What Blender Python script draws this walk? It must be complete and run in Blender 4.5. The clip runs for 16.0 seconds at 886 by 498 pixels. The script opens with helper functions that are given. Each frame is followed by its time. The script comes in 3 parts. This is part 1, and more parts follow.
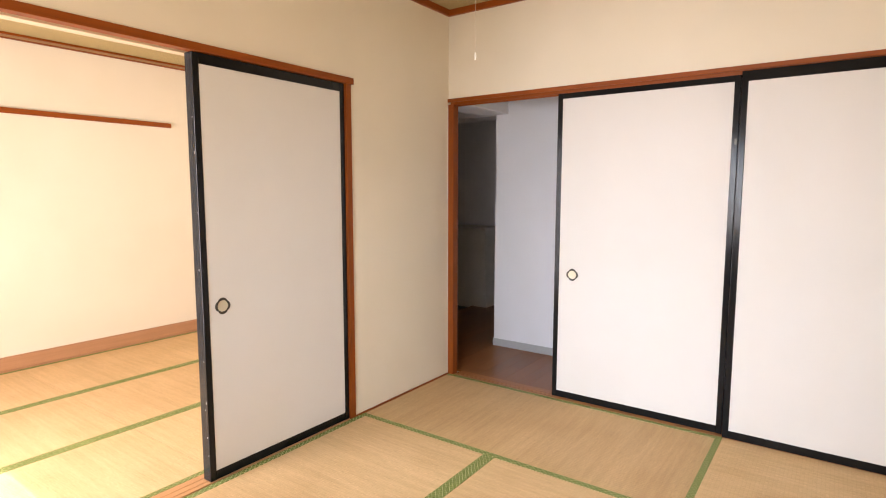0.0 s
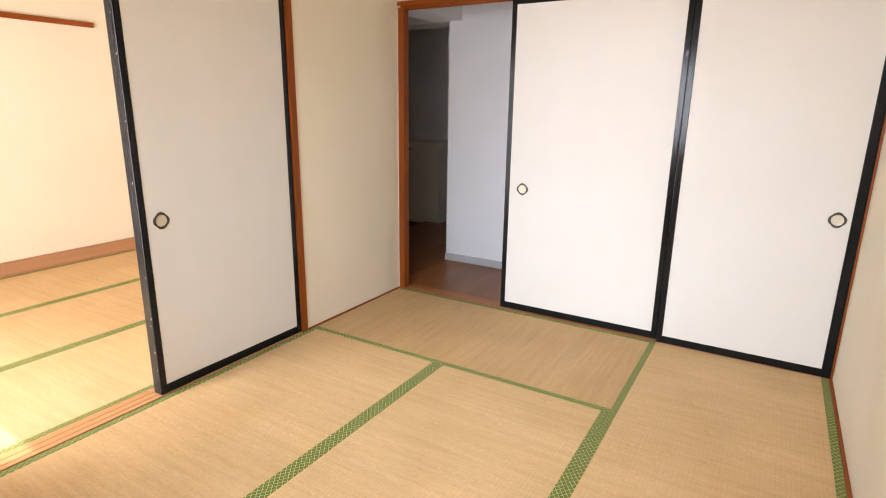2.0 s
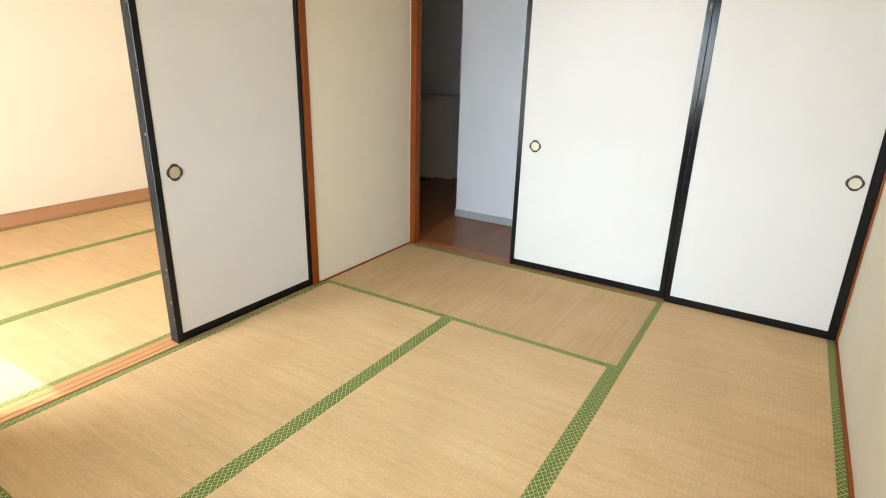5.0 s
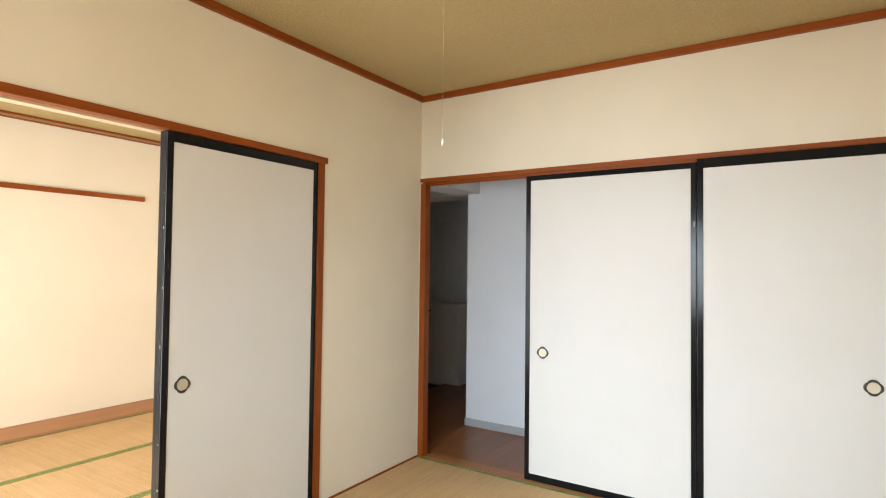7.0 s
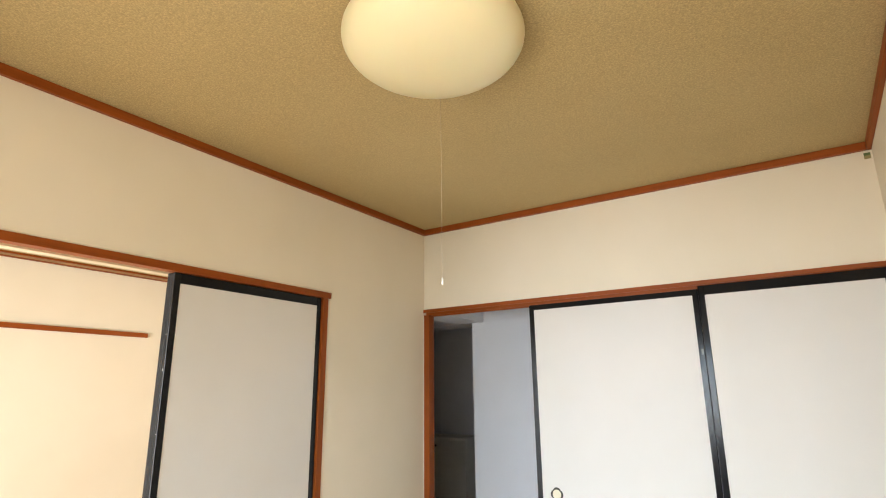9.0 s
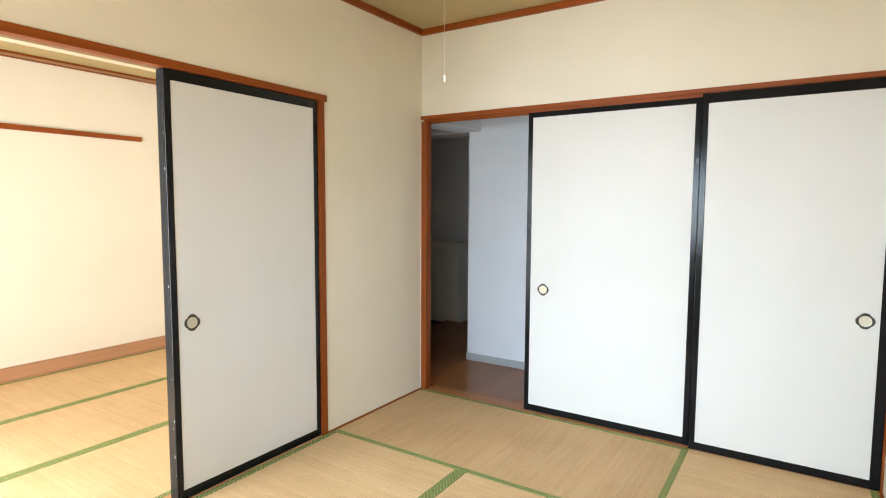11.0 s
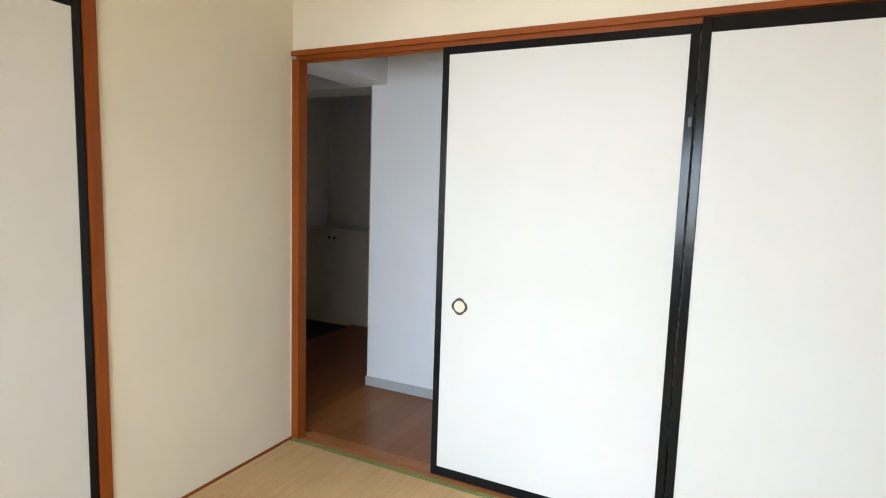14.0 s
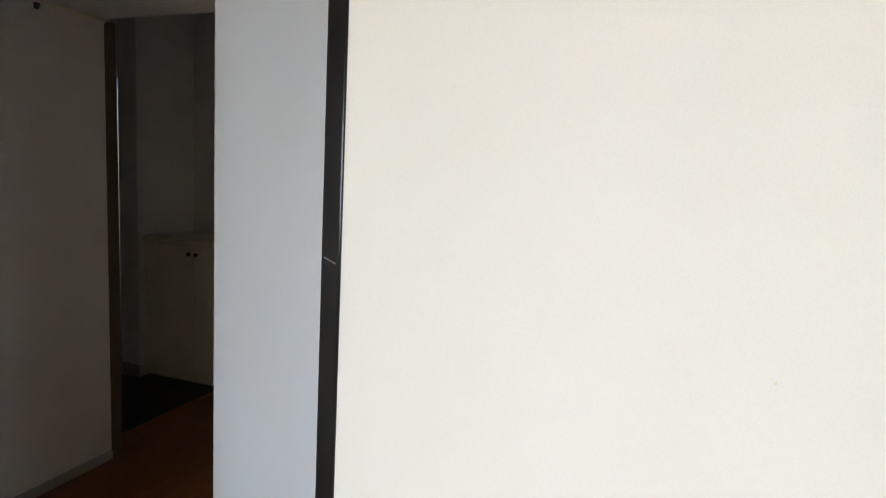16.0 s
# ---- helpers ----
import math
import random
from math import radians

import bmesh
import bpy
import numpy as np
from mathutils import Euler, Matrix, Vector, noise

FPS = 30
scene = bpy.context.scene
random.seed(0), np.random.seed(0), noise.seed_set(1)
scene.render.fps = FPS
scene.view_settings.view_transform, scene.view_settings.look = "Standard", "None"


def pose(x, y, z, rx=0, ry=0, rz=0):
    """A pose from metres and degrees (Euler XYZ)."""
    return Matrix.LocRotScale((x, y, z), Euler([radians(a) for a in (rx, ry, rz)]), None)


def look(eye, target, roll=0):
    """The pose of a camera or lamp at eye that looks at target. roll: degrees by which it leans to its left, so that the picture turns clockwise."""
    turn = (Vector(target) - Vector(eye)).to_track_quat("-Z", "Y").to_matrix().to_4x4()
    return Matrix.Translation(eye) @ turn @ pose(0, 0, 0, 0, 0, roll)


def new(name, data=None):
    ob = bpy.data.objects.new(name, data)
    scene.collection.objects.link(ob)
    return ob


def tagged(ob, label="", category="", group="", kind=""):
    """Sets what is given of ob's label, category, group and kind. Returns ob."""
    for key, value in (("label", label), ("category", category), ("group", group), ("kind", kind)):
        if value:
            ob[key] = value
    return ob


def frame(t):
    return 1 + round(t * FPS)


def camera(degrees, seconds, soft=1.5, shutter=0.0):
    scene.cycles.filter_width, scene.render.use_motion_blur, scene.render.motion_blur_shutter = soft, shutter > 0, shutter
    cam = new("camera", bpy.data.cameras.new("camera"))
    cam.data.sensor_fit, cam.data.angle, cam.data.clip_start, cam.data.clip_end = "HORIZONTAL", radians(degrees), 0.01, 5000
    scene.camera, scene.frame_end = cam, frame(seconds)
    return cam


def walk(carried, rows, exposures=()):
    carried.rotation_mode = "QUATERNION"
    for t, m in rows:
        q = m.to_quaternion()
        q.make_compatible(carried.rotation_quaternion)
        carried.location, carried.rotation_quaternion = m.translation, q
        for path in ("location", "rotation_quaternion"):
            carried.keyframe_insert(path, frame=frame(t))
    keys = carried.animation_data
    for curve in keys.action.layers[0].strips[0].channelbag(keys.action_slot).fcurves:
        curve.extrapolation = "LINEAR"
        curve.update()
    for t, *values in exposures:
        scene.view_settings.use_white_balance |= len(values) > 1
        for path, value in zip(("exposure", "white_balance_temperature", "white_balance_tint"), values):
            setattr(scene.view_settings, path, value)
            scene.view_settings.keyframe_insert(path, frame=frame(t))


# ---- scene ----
EXPOSURES = [(0.0, 0.06, 7050, 25), (1.5, 0.06, 7000, 23), (3.2, 0.08, 6700, 18), (5.3, 0.06, 6450, 11), (8.2, -0.02, 6650, 14), (11.0, 0.14, 6200, 10), (14.0, 0.12, 6250, 11), (15.2, 0.05, 6400, 11), (16.0, -0.06, 6550, 12)]
cam = camera(77.47, 16.0, soft=1.1)
PATH = [  # seconds, eye, point looked at, roll
    (0, (2.196, -3.141, 1.301), (1.041, -1.522, 1.088), 0.07),
    (0.5, (2.214, -3.115, 1.297), (1.188, -1.412, 1.083), 0.27),
    (1, (2.230, -3.103, 1.292), (1.224, -1.387, 1.082), 0.03),
    (1.5, (2.230, -3.110, 1.295), (1.219, -1.409, 1.005), 0.22),
    (2, (2.216, -3.109, 1.284), (1.224, -1.448, 0.777), 0.79),
    (2.5, (2.213, -3.102, 1.283), (1.232, -1.502, 0.593), 0.87),
    (3, (2.207, -3.107, 1.278), (1.246, -1.553, 0.464), 1.29),
    (3.2, (2.205, -3.107, 1.277), (1.257, -1.570, 0.417), 1.26),
    (4, (2.205, -3.107, 1.277), (1.257, -1.570, 0.349), 1.31),
    (5.5, (2.208, -3.134, 1.295), (1.182, -1.480, 0.838), 1.51),
    (6, (2.224, -3.138, 1.301), (1.166, -1.465, 1.015), 1.17),
    (6.5, (2.228, -3.141, 1.312), (1.147, -1.461, 1.210), 1.04),
    (7, (2.227, -3.139, 1.313), (1.138, -1.462, 1.371), 0.70),
    (7.5, (2.229, -3.136, 1.327), (1.142, -1.474, 1.558), 0.20),
    (8, (2.245, -3.130, 1.351), (1.161, -1.497, 1.752), -0.21),
    (8.2, (2.241, -3.138, 1.360), (1.164, -1.512, 1.801), -0.36),
    (9, (2.241, -3.138, 1.360), (1.164, -1.512, 1.862), -0.56),
    (10.3, (2.239, -3.160, 1.325), (1.142, -1.489, 1.393), -0.89),
    (10.5, (2.238, -3.159, 1.324), (1.142, -1.485, 1.315), -0.66),
    (11, (2.228, -3.156, 1.314), (1.143, -1.484, 1.151), 0.30),
    (11.5, (2.221, -3.144, 1.299), (1.145, -1.480, 1.029), 0.70),
    (12, (2.207, -3.118, 1.287), (1.141, -1.453, 0.989), 0.90),
    (12.5, (2.229, -2.999, 1.277), (1.135, -1.348, 0.995), 1.09),
    (13, (2.095, -2.820, 1.251), (1.132, -1.089, 0.971), 2.22),
    (13.5, (1.978, -2.501, 1.282), (1.128, -0.701, 1.086), 1.88),
    (14, (1.865, -2.096, 1.293), (0.984, -0.314, 1.072), 1.85),
    (14.5, (1.680, -1.734, 1.275), (0.819, 0.057, 1.052), 1.98),
    (15, (1.487, -1.355, 1.299), (0.724, 0.479, 1.072), 1.41),
    (15.5, (1.368, -0.988, 1.334), (0.628, 0.854, 1.094), 1.73),
    (16, (1.196, -0.645, 1.302), (0.555, 1.235, 1.070), 3.00),
]
walk(cam, [(t, look(eye, target, roll)) for t, eye, target, roll in PATH], EXPOSURES)

# ---- world, sun, daylight ----
SUN_EL, SUN_AZ = 54.3, 14.0          # degrees above the horizon; degrees west of south
world = bpy.data.worlds.new("sky")
scene.world = world
world.use_nodes = True
wn = world.node_tree.nodes
sky = wn.new("ShaderNodeTexSky")
sky.sky_type, sky.sun_disc = "NISHITA", False
sky.sun_elevation, sky.sun_rotation = radians(SUN_EL), radians(180 + SUN_AZ)
wn["Background"].inputs[1].default_value = 0.12
world.node_tree.links.new(sky.outputs[0], wn["Background"].inputs[0])

sun = new("sun", bpy.data.lights.new("sun", "SUN"))
sun.data.energy, sun.data.angle, sun.data.color = 5.0, radians(0.5), (1.0, 0.975, 0.94)
el, az = radians(SUN_EL), radians(SUN_AZ)
to_sun = Vector((-math.sin(az) * math.cos(el), -math.cos(az) * math.cos(el), math.sin(el)))
sun.matrix_world = look(to_sun * 20, (0, 0, 0))


def window_light(name, x, z, width, height, watts, colour, spread, down):
    lamp = new(name, bpy.data.lights.new(name, "AREA"))
    lamp.data.shape, lamp.data.size, lamp.data.size_y = "RECTANGLE", width, height
    lamp.data.energy, lamp.data.color = watts, colour
    lamp.data.spread = radians(spread)
    lamp.matrix_world = look((x, -3.57 + 0.02 * (down < 0), z), (x, 0, z - 3.57 * math.tan(radians(down))))


window_light("daylight_main", 1.28, 1.32, 1.7, 0.9, 21.5, (0.57, 0.80, 1.0), 84, 20)
window_light("ground_bounce_main", 1.65, 1.32, 1.6, 0.9, 29.5, (1.0, 0.91, 0.75), 180, -24)
window_light("daylight_side", -0.80, 1.0, 1.28, 1.75, 90.0, (0.90, 0.955, 1.0), 160, 2)

# ---- materials ----


def material(name, base, rough=0.6, metal=0.0, spec=0.5):
    m = bpy.data.materials.new(name)
    m.use_nodes = True
    b = m.node_tree.nodes["Principled BSDF"]
    b.inputs["Base Color"].default_value = (*base, 1)
    b.inputs["Roughness"].default_value = rough
    b.inputs["Metallic"].default_value = metal
    b.inputs["Specular IOR Level"].default_value = spec
    return m, m.node_tree.nodes, m.node_tree.links, b


def coords(n, l, scale=(1, 1, 1), kind="Object"):
    tc, mp = n.new("ShaderNodeTexCoord"), n.new("ShaderNodeMapping")
    mp.inputs["Scale"].default_value = scale
    l.new(tc.outputs[kind], mp.inputs[0])
    return mp.outputs[0]


def noise_tex(n, l, vec, scale, detail=4.0, rough=0.55):
    t = n.new("ShaderNodeTexNoise")
    t.inputs["Scale"].default_value, t.inputs["Detail"].default_value, t.inputs["Roughness"].default_value = scale, detail, rough
    l.new(vec, t.inputs["Vector"])
    return t.outputs["Fac"]


def ramp(n, l, fac, stops):
    r = n.new("ShaderNodeValToRGB")
    while len(r.color_ramp.elements) < len(stops):
        r.color_ramp.elements.new(0.5)
    for e, (p, c) in zip(r.color_ramp.elements, stops):
        e.position, e.color = p, (*c, 1)
    l.new(fac, r.inputs[0])
    return r.outputs[0]


def maths(n, l, op, a, b=0.0):
    t = n.new("ShaderNodeMath")
    t.operation = op
    for i, v in enumerate((a, b)):
        if isinstance(v, (int, float)):
            t.inputs[i].default_value = v
        else:
            l.new(v, t.inputs[i])
    return t.outputs[0]


def mix(n, l, mode, fac, a, b):
    t = n.new("ShaderNodeMix")
    t.data_type, t.blend_type = "RGBA", mode
    for i, v in ((0, fac), (6, a), (7, b)):
        if isinstance(v, (int, float)):
            t.inputs[i].default_value = v
        elif isinstance(v, tuple):
            t.inputs[i].default_value = (*v, 1)
        else:
            l.new(v, t.inputs[i])
    return t.outputs[2]


def bump(n, l, b, height, strength, distance):
    t = n.new("ShaderNodeBump")
    t.inputs["Strength"].default_value, t.inputs["Distance"].default_value = strength, distance
    l.new(height, t.inputs["Height"])
    l.new(t.outputs[0], b.inputs["Normal"])


def scaled(c, k):
    return tuple(min(1.0, v * k) for v in c)


def papered(name, base, grain, strength, rough=0.85, speck=0.06, broad=0.05):
    """Wallpaper or fusuma paper: fine woven grain and broad, faint soiling."""
    m, n, l, b = material(name, base, rough, 0, 0.25)
    fine = noise_tex(n, l, coords(n, l), grain, 3)
    thread = noise_tex(n, l, coords(n, l, (0.25, 0.25, 1.6)), grain * 0.8, 2)
    wide = noise_tex(n, l, coords(n, l), 1.7, 3)
    c1 = ramp(n, l, fine, [(0.3, scaled(base, 1 - speck)), (0.7, scaled(base, 1 + speck))])
    c2 = ramp(n, l, wide, [(0.35, (1 - broad, 1 - broad, 1 - broad * 1.3)), (0.65, (1, 1, 1))])
    l.new(mix(n, l, "MULTIPLY", 1.0, c1, c2), b.inputs["Base Color"])
    bump(n, l, b, maths(n, l, "ADD", fine, thread), strength, 0.001)
    return m


def timber(name, base, rough, axis, dark=0.55, coat=0.0):
    """Varnished wood with the grain along one axis of the object."""
    m, n, l, b = material(name, base, rough, 0, 0.28)
    s = [22.0, 22.0, 22.0]
    s[axis] = 0.9
    v = coords(n, l, tuple(s))
    grain = noise_tex(n, l, v, 2.4, 6, 0.65)
    tone = noise_tex(n, l, coords(n, l), 2.1, 2)
    c1 = ramp(n, l, grain, [(0.30, scaled(base, 0.5 + dark / 2)), (0.55, base), (0.78, scaled(base, 1.15))])
    info = n.new("ShaderNodeObjectInfo")
    var = ramp(n, l, maths(n, l, "ADD", maths(n, l, "MULTIPLY", info.outputs["Random"], 0.5), maths(n, l, "MULTIPLY", tone, 0.5)),
               [(0.2, (0.78, 0.76, 0.74)), (0.8, (1.0, 1.0, 1.0))])
    l.new(mix(n, l, "MULTIPLY", 1.0, c1, var), b.inputs["Base Color"])
    l.new(maths(n, l, "ADD", maths(n, l, "MULTIPLY", grain, 0.2), rough - 0.1), b.inputs["Roughness"])
    b.inputs["Coat Weight"].default_value, b.inputs["Coat Roughness"].default_value = coat, 0.2
    bump(n, l, b, grain, 0.12, 0.0006)
    return m


WALL = papered("cream_wallpaper", (0.80, 0.73, 0.60), 420, 0.22)
HALL_WALL = papered("white_wallpaper", (0.88, 0.88, 0.91), 300, 0.25)
PAPER = papered("fusuma_paper", (0.715, 0.697, 0.668), 650, 0.10, 0.7, 0.03, 0.035)
CONCRETE = papered("plaster", (0.5, 0.49, 0.47), 60, 0.3)
WOOD_X = timber("varnished_wood_x", (0.31, 0.070, 0.007), 0.45, 0)
WOOD_Y = timber("varnished_wood_y", (0.31, 0.070, 0.007), 0.45, 1)
WOOD_Z = timber("varnished_wood_z", (0.31, 0.070, 0.007), 0.45, 2)
SILL_Y = timber("sill_wood_y", (0.64, 0.33, 0.145), 0.4, 1, 0.8)
SILL_X = timber("sill_wood_x", (0.42, 0.16, 0.05), 0.4, 0, 0.7)
DULL_Y = timber("dull_wood_y", (0.40, 0.25, 0.13), 0.5, 1, 0.8)
BASE_Y = timber("baseboard_wood_y", (0.56, 0.30, 0.16), 0.4, 1, 0.8)
PALE_Y = timber("pale_wood_y", (0.80, 0.66, 0.44), 0.5, 1, 0.9)
PLANK = timber("floor_plank", (0.30, 0.105, 0.026), 0.34, 1, 0.6, 0.10)


def ceiling_paper():
    base = (0.50, 0.395, 0.205)
    m, n, l, b = material("ceiling_paper", base, 0.9, 0, 0.2)
    v = coords(n, l)
    fine = noise_tex(n, l, v, 150, 5, 0.7)
    flake = noise_tex(n, l, v, 38, 4, 0.7)
    wide = noise_tex(n, l, v, 1.3, 2)
    c1 = ramp(n, l, fine, [(0.30, scaled(base, 0.72)), (0.52, base), (0.72, scaled(base, 1.35))])
    c2 = ramp(n, l, wide, [(0.3, (0.93, 0.92, 0.9)), (0.7, (1, 1, 1))])
    l.new(mix(n, l, "MULTIPLY", 1.0, c1, c2), b.inputs["Base Color"])
    bump(n, l, b, maths(n, l, "ADD", fine, flake), 0.5, 0.003)
    return m


def lacquer():
    m, n, l, b = material("black_lacquer", (0.008, 0.008, 0.009), 0.25, 0, 0.22)
    v = coords(n, l)
    scuff = noise_tex(n, l, coords(n, l, (1, 1, 0.2)), 90, 5, 0.7)
    l.new(ramp(n, l, scuff, [(0.66, (0.008, 0.008, 0.009)), (0.82, (0.03, 0.029, 0.028))]), b.inputs["Base Color"])
    l.new(maths(n, l, "ADD", maths(n, l, "MULTIPLY", noise_tex(n, l, v, 14, 3), 0.16), 0.08), b.inputs["Roughness"])
    return m


def worn_lacquer():
    """Lacquer rubbed grey on a door's leading edge: long upright scuffs and small bare nicks."""
    m, n, l, b = material("worn_black_lacquer", (0.02, 0.021, 0.023), 0.3, 0, 0.26)
    streak = noise_tex(n, l, coords(n, l, (260, 260, 5)), 1.0, 5, 0.7)
    nick = noise_tex(n, l, coords(n, l, (160, 160, 42)), 1.0, 3, 0.7)
    geo = n.new("ShaderNodeNewGeometry")
    side = n.new("ShaderNodeSeparateXYZ")
    turn = n.new("ShaderNodeVectorTransform")
    turn.vector_type, turn.convert_from, turn.convert_to = "NORMAL", "WORLD", "OBJECT"
    l.new(geo.outputs["True Normal"], turn.inputs[0])
    l.new(turn.outputs[0], side.inputs[0])
    rubbed = maths(n, l, "GREATER_THAN", maths(n, l, "ABSOLUTE", side.outputs[0]), 0.8)
    worn = ramp(n, l, streak, [(0.35, (0.010, 0.011, 0.012)), (0.62, (0.026, 0.028, 0.031)), (0.76, (0.07, 0.073, 0.078))])
    bare = ramp(n, l, nick, [(0.74, (0, 0, 0)), (0.78, (0.22, 0.21, 0.20))])
    face = mix(n, l, "MIX", rubbed, (0.009, 0.009, 0.010), mix(n, l, "ADD", 1.0, worn, bare))
    l.new(face, b.inputs["Base Color"])
    l.new(maths(n, l, "ADD", maths(n, l, "MULTIPLY", streak, 0.2), 0.10), b.inputs["Roughness"])
    return m


def rush(name, base):
    """Woven rush: ribs along the mat's length, stalks across it."""
    m, n, l, b = material(name, base, 0.62, 0, 0.3)
    v = coords(n, l)
    sep = n.new("ShaderNodeSeparateXYZ")
    l.new(v, sep.inputs[0])
    rib = maths(n, l, "ABSOLUTE", maths(n, l, "SINE", maths(n, l, "MULTIPLY", sep.outputs[1], math.pi / 0.016)))
    stalk = noise_tex(n, l, coords(n, l, (210, 62.5, 1)), 1.0, 2, 0.6)
    band = noise_tex(n, l, coords(n, l, (38, 1.6, 1)), 1.0, 3, 0.6)
    across = noise_tex(n, l, coords(n, l, (330, 16.0, 1)), 1.0, 3, 0.6)
    blot = noise_tex(n, l, v, 2.6, 4)
    weave = maths(n, l, "MULTIPLY", maths(n, l, "POWER", rib, 0.5), maths(n, l, "ADD", maths(n, l, "MULTIPLY", stalk, 0.9), 0.4))
    c1 = ramp(n, l, across, [(0.28, scaled(base, 0.90)), (0.5, base), (0.75, scaled(base, 1.10))])
    c2 = ramp(n, l, weave, [(0.0, (0.90, 0.87, 0.82)), (0.5, (1, 1, 1))])
    dash = noise_tex(n, l, coords(n, l, (120, 62.5, 1)), 1.0, 1, 0.4)
    zone = noise_tex(n, l, coords(n, l, (5.0, 2.2, 1)), 1.0, 2, 0.5)
    fleck = ramp(n, l, dash, [(0.24, (0.86, 0.82, 0.76)), (0.40, (1, 1, 1)), (0.62, (1, 1, 1)), (0.74, (1.16, 1.18, 1.22))])
    c1 = mix(n, l, "MULTIPLY", maths(n, l, "MULTIPLY", zone, 1.3), c1, fleck)
    c1 = mix(n, l, "MULTIPLY", 1.0, c1, ramp(n, l, band, [(0.3, (0.92, 0.90, 0.87)), (0.68, (1.05, 1.05, 1.05))]))
    c3 = ramp(n, l, blot, [(0.32, (0.90, 0.88, 0.84)), (0.66, (1.0, 1.0, 1.0))])
    info = n.new("ShaderNodeObjectInfo")
    c4 = ramp(n, l, info.outputs["Random"], [(0.0, (0.95, 0.94, 0.92)), (1.0, (1, 1, 1))])
    l.new(mix(n, l, "MULTIPLY", 1.0, mix(n, l, "MULTIPLY", 1.0, c1, c2), mix(n, l, "MULTIPLY", 1.0, c3, c4)), b.inputs["Base Color"])
    bump(n, l, b, weave, 0.42, 0.0020)
    return m


def brocade():
    """Green mat edging with a pale diamond lattice."""
    m, n, l, b = material("green_edging", (0.14, 0.25, 0.035), 0.7, 0, 0.3)
    sep = n.new("ShaderNodeSeparateXYZ")
    l.new(coords(n, l), sep.inputs[0])
    u = maths(n, l, "MULTIPLY", sep.outputs[0], math.pi / 0.026)
    w = maths(n, l, "MULTIPLY", sep.outputs[1], math.pi / 0.0207)
    d1 = maths(n, l, "ABSOLUTE", maths(n, l, "SINE", maths(n, l, "ADD", u, w)))
    d2 = maths(n, l, "ABSOLUTE", maths(n, l, "SINE", maths(n, l, "SUBTRACT", u, w)))
    line = maths(n, l, "MINIMUM", d1, d2)
    dot = maths(n, l, "MULTIPLY", d1, d2)
    c1 = ramp(n, l, line, [(0.14, (0.54, 0.55, 0.25)), (0.26, (0.115, 0.152, 0.027))])
    c2 = ramp(n, l, dot, [(0.80, (1, 1, 1)), (0.88, (1.5, 1.5, 1.6))])
    l.new(mix(n, l, "MULTIPLY", 1.0, c1, c2), b.inputs["Base Color"])
    bump(n, l, b, line, 0.3, 0.0008)
    return m


CEILING = ceiling_paper()
LACQUER = lacquer()
WORN_LACQUER = worn_lacquer()
RUSH = rush("tatami_rush", (0.71, 0.49, 0.262))
# Same rush, coloured darker for the shade of stalks lying along the light.
SHADED_RUSH = rush("shaded_tatami_rush", (0.61, 0.405, 0.205))
EDGING = brocade()
GREY_BASE = papered("grey_vinyl", (0.47, 0.475, 0.48), 80, 0.1, 0.5)
CABINET = papered("cabinet_laminate", (0.82, 0.79, 0.72), 40, 0.03, 0.4, 0.02)
GENKAN = papered("dark_vinyl", (0.06, 0.062, 0.068), 90, 0.2, 0.5, 0.2)
DOOR_DARK = papered("dark_door_paint", (0.035, 0.032, 0.03), 60, 0.1, 0.4)
FRAME_BROWN = papered("brown_door_frame", (0.17, 0.135, 0.105), 60, 0.1, 0.45)
BRONZE = material("dark_bronze", (0.075, 0.07, 0.06), 0.35, 0.7)[0]
PULL_GOLD = material("pale_gold", (0.62, 0.57, 0.44), 0.38, 0.55)[0]
ALU = material("aluminium", (0.6, 0.6, 0.6), 0.35, 0.9)[0]
SHADE = material("lamp_acrylic", (0.82, 0.77, 0.53), 0.35, 0, 0.5)[0]
SHADE.node_tree.nodes["Principled BSDF"].inputs["Subsurface Weight"].default_value = 0.15
CORD = material("cord", (0.55, 0.5, 0.4), 0.6)[0]
WHITE = material("white_plastic", (0.8, 0.79, 0.75), 0.35)[0]
SCUFF = material("scuffed_lacquer", (0.12, 0.125, 0.13), 0.5)[0]
TAPE = material("green_tape", (0.10, 0.16, 0.05), 0.5)[0]
TAPE2 = material("olive_tape", (0.30, 0.26, 0.11), 0.5)[0]
GLASS, gn, gl, gb = material("window_glass", (1, 1, 1), 0.0)
gb.inputs["Transmission Weight"].default_value = 1.0

# ---- mesh helpers ----


def add_box(bm, x0, x1, y0, y1, z0, z1, bevel=0.0):
    made = bmesh.ops.create_cube(bm, size=1.0)["verts"]
    bmesh.ops.scale(bm, vec=(abs(x1 - x0), abs(y1 - y0), abs(z1 - z0)), verts=made)
    bmesh.ops.translate(bm, vec=((x0 + x1) / 2, (y0 + y1) / 2, (z0 + z1) / 2), verts=made)
    if bevel:
        edges = list({e for v in made for e in v.link_edges})
        bmesh.ops.bevel(bm, geom=edges, offset=bevel, segments=2, affect="EDGES", profile=0.6)


def boxes(*rows, bevel=0.0):
    bm = bmesh.new()
    for r in rows:
        add_box(bm, *r, bevel=bevel)
    return bm


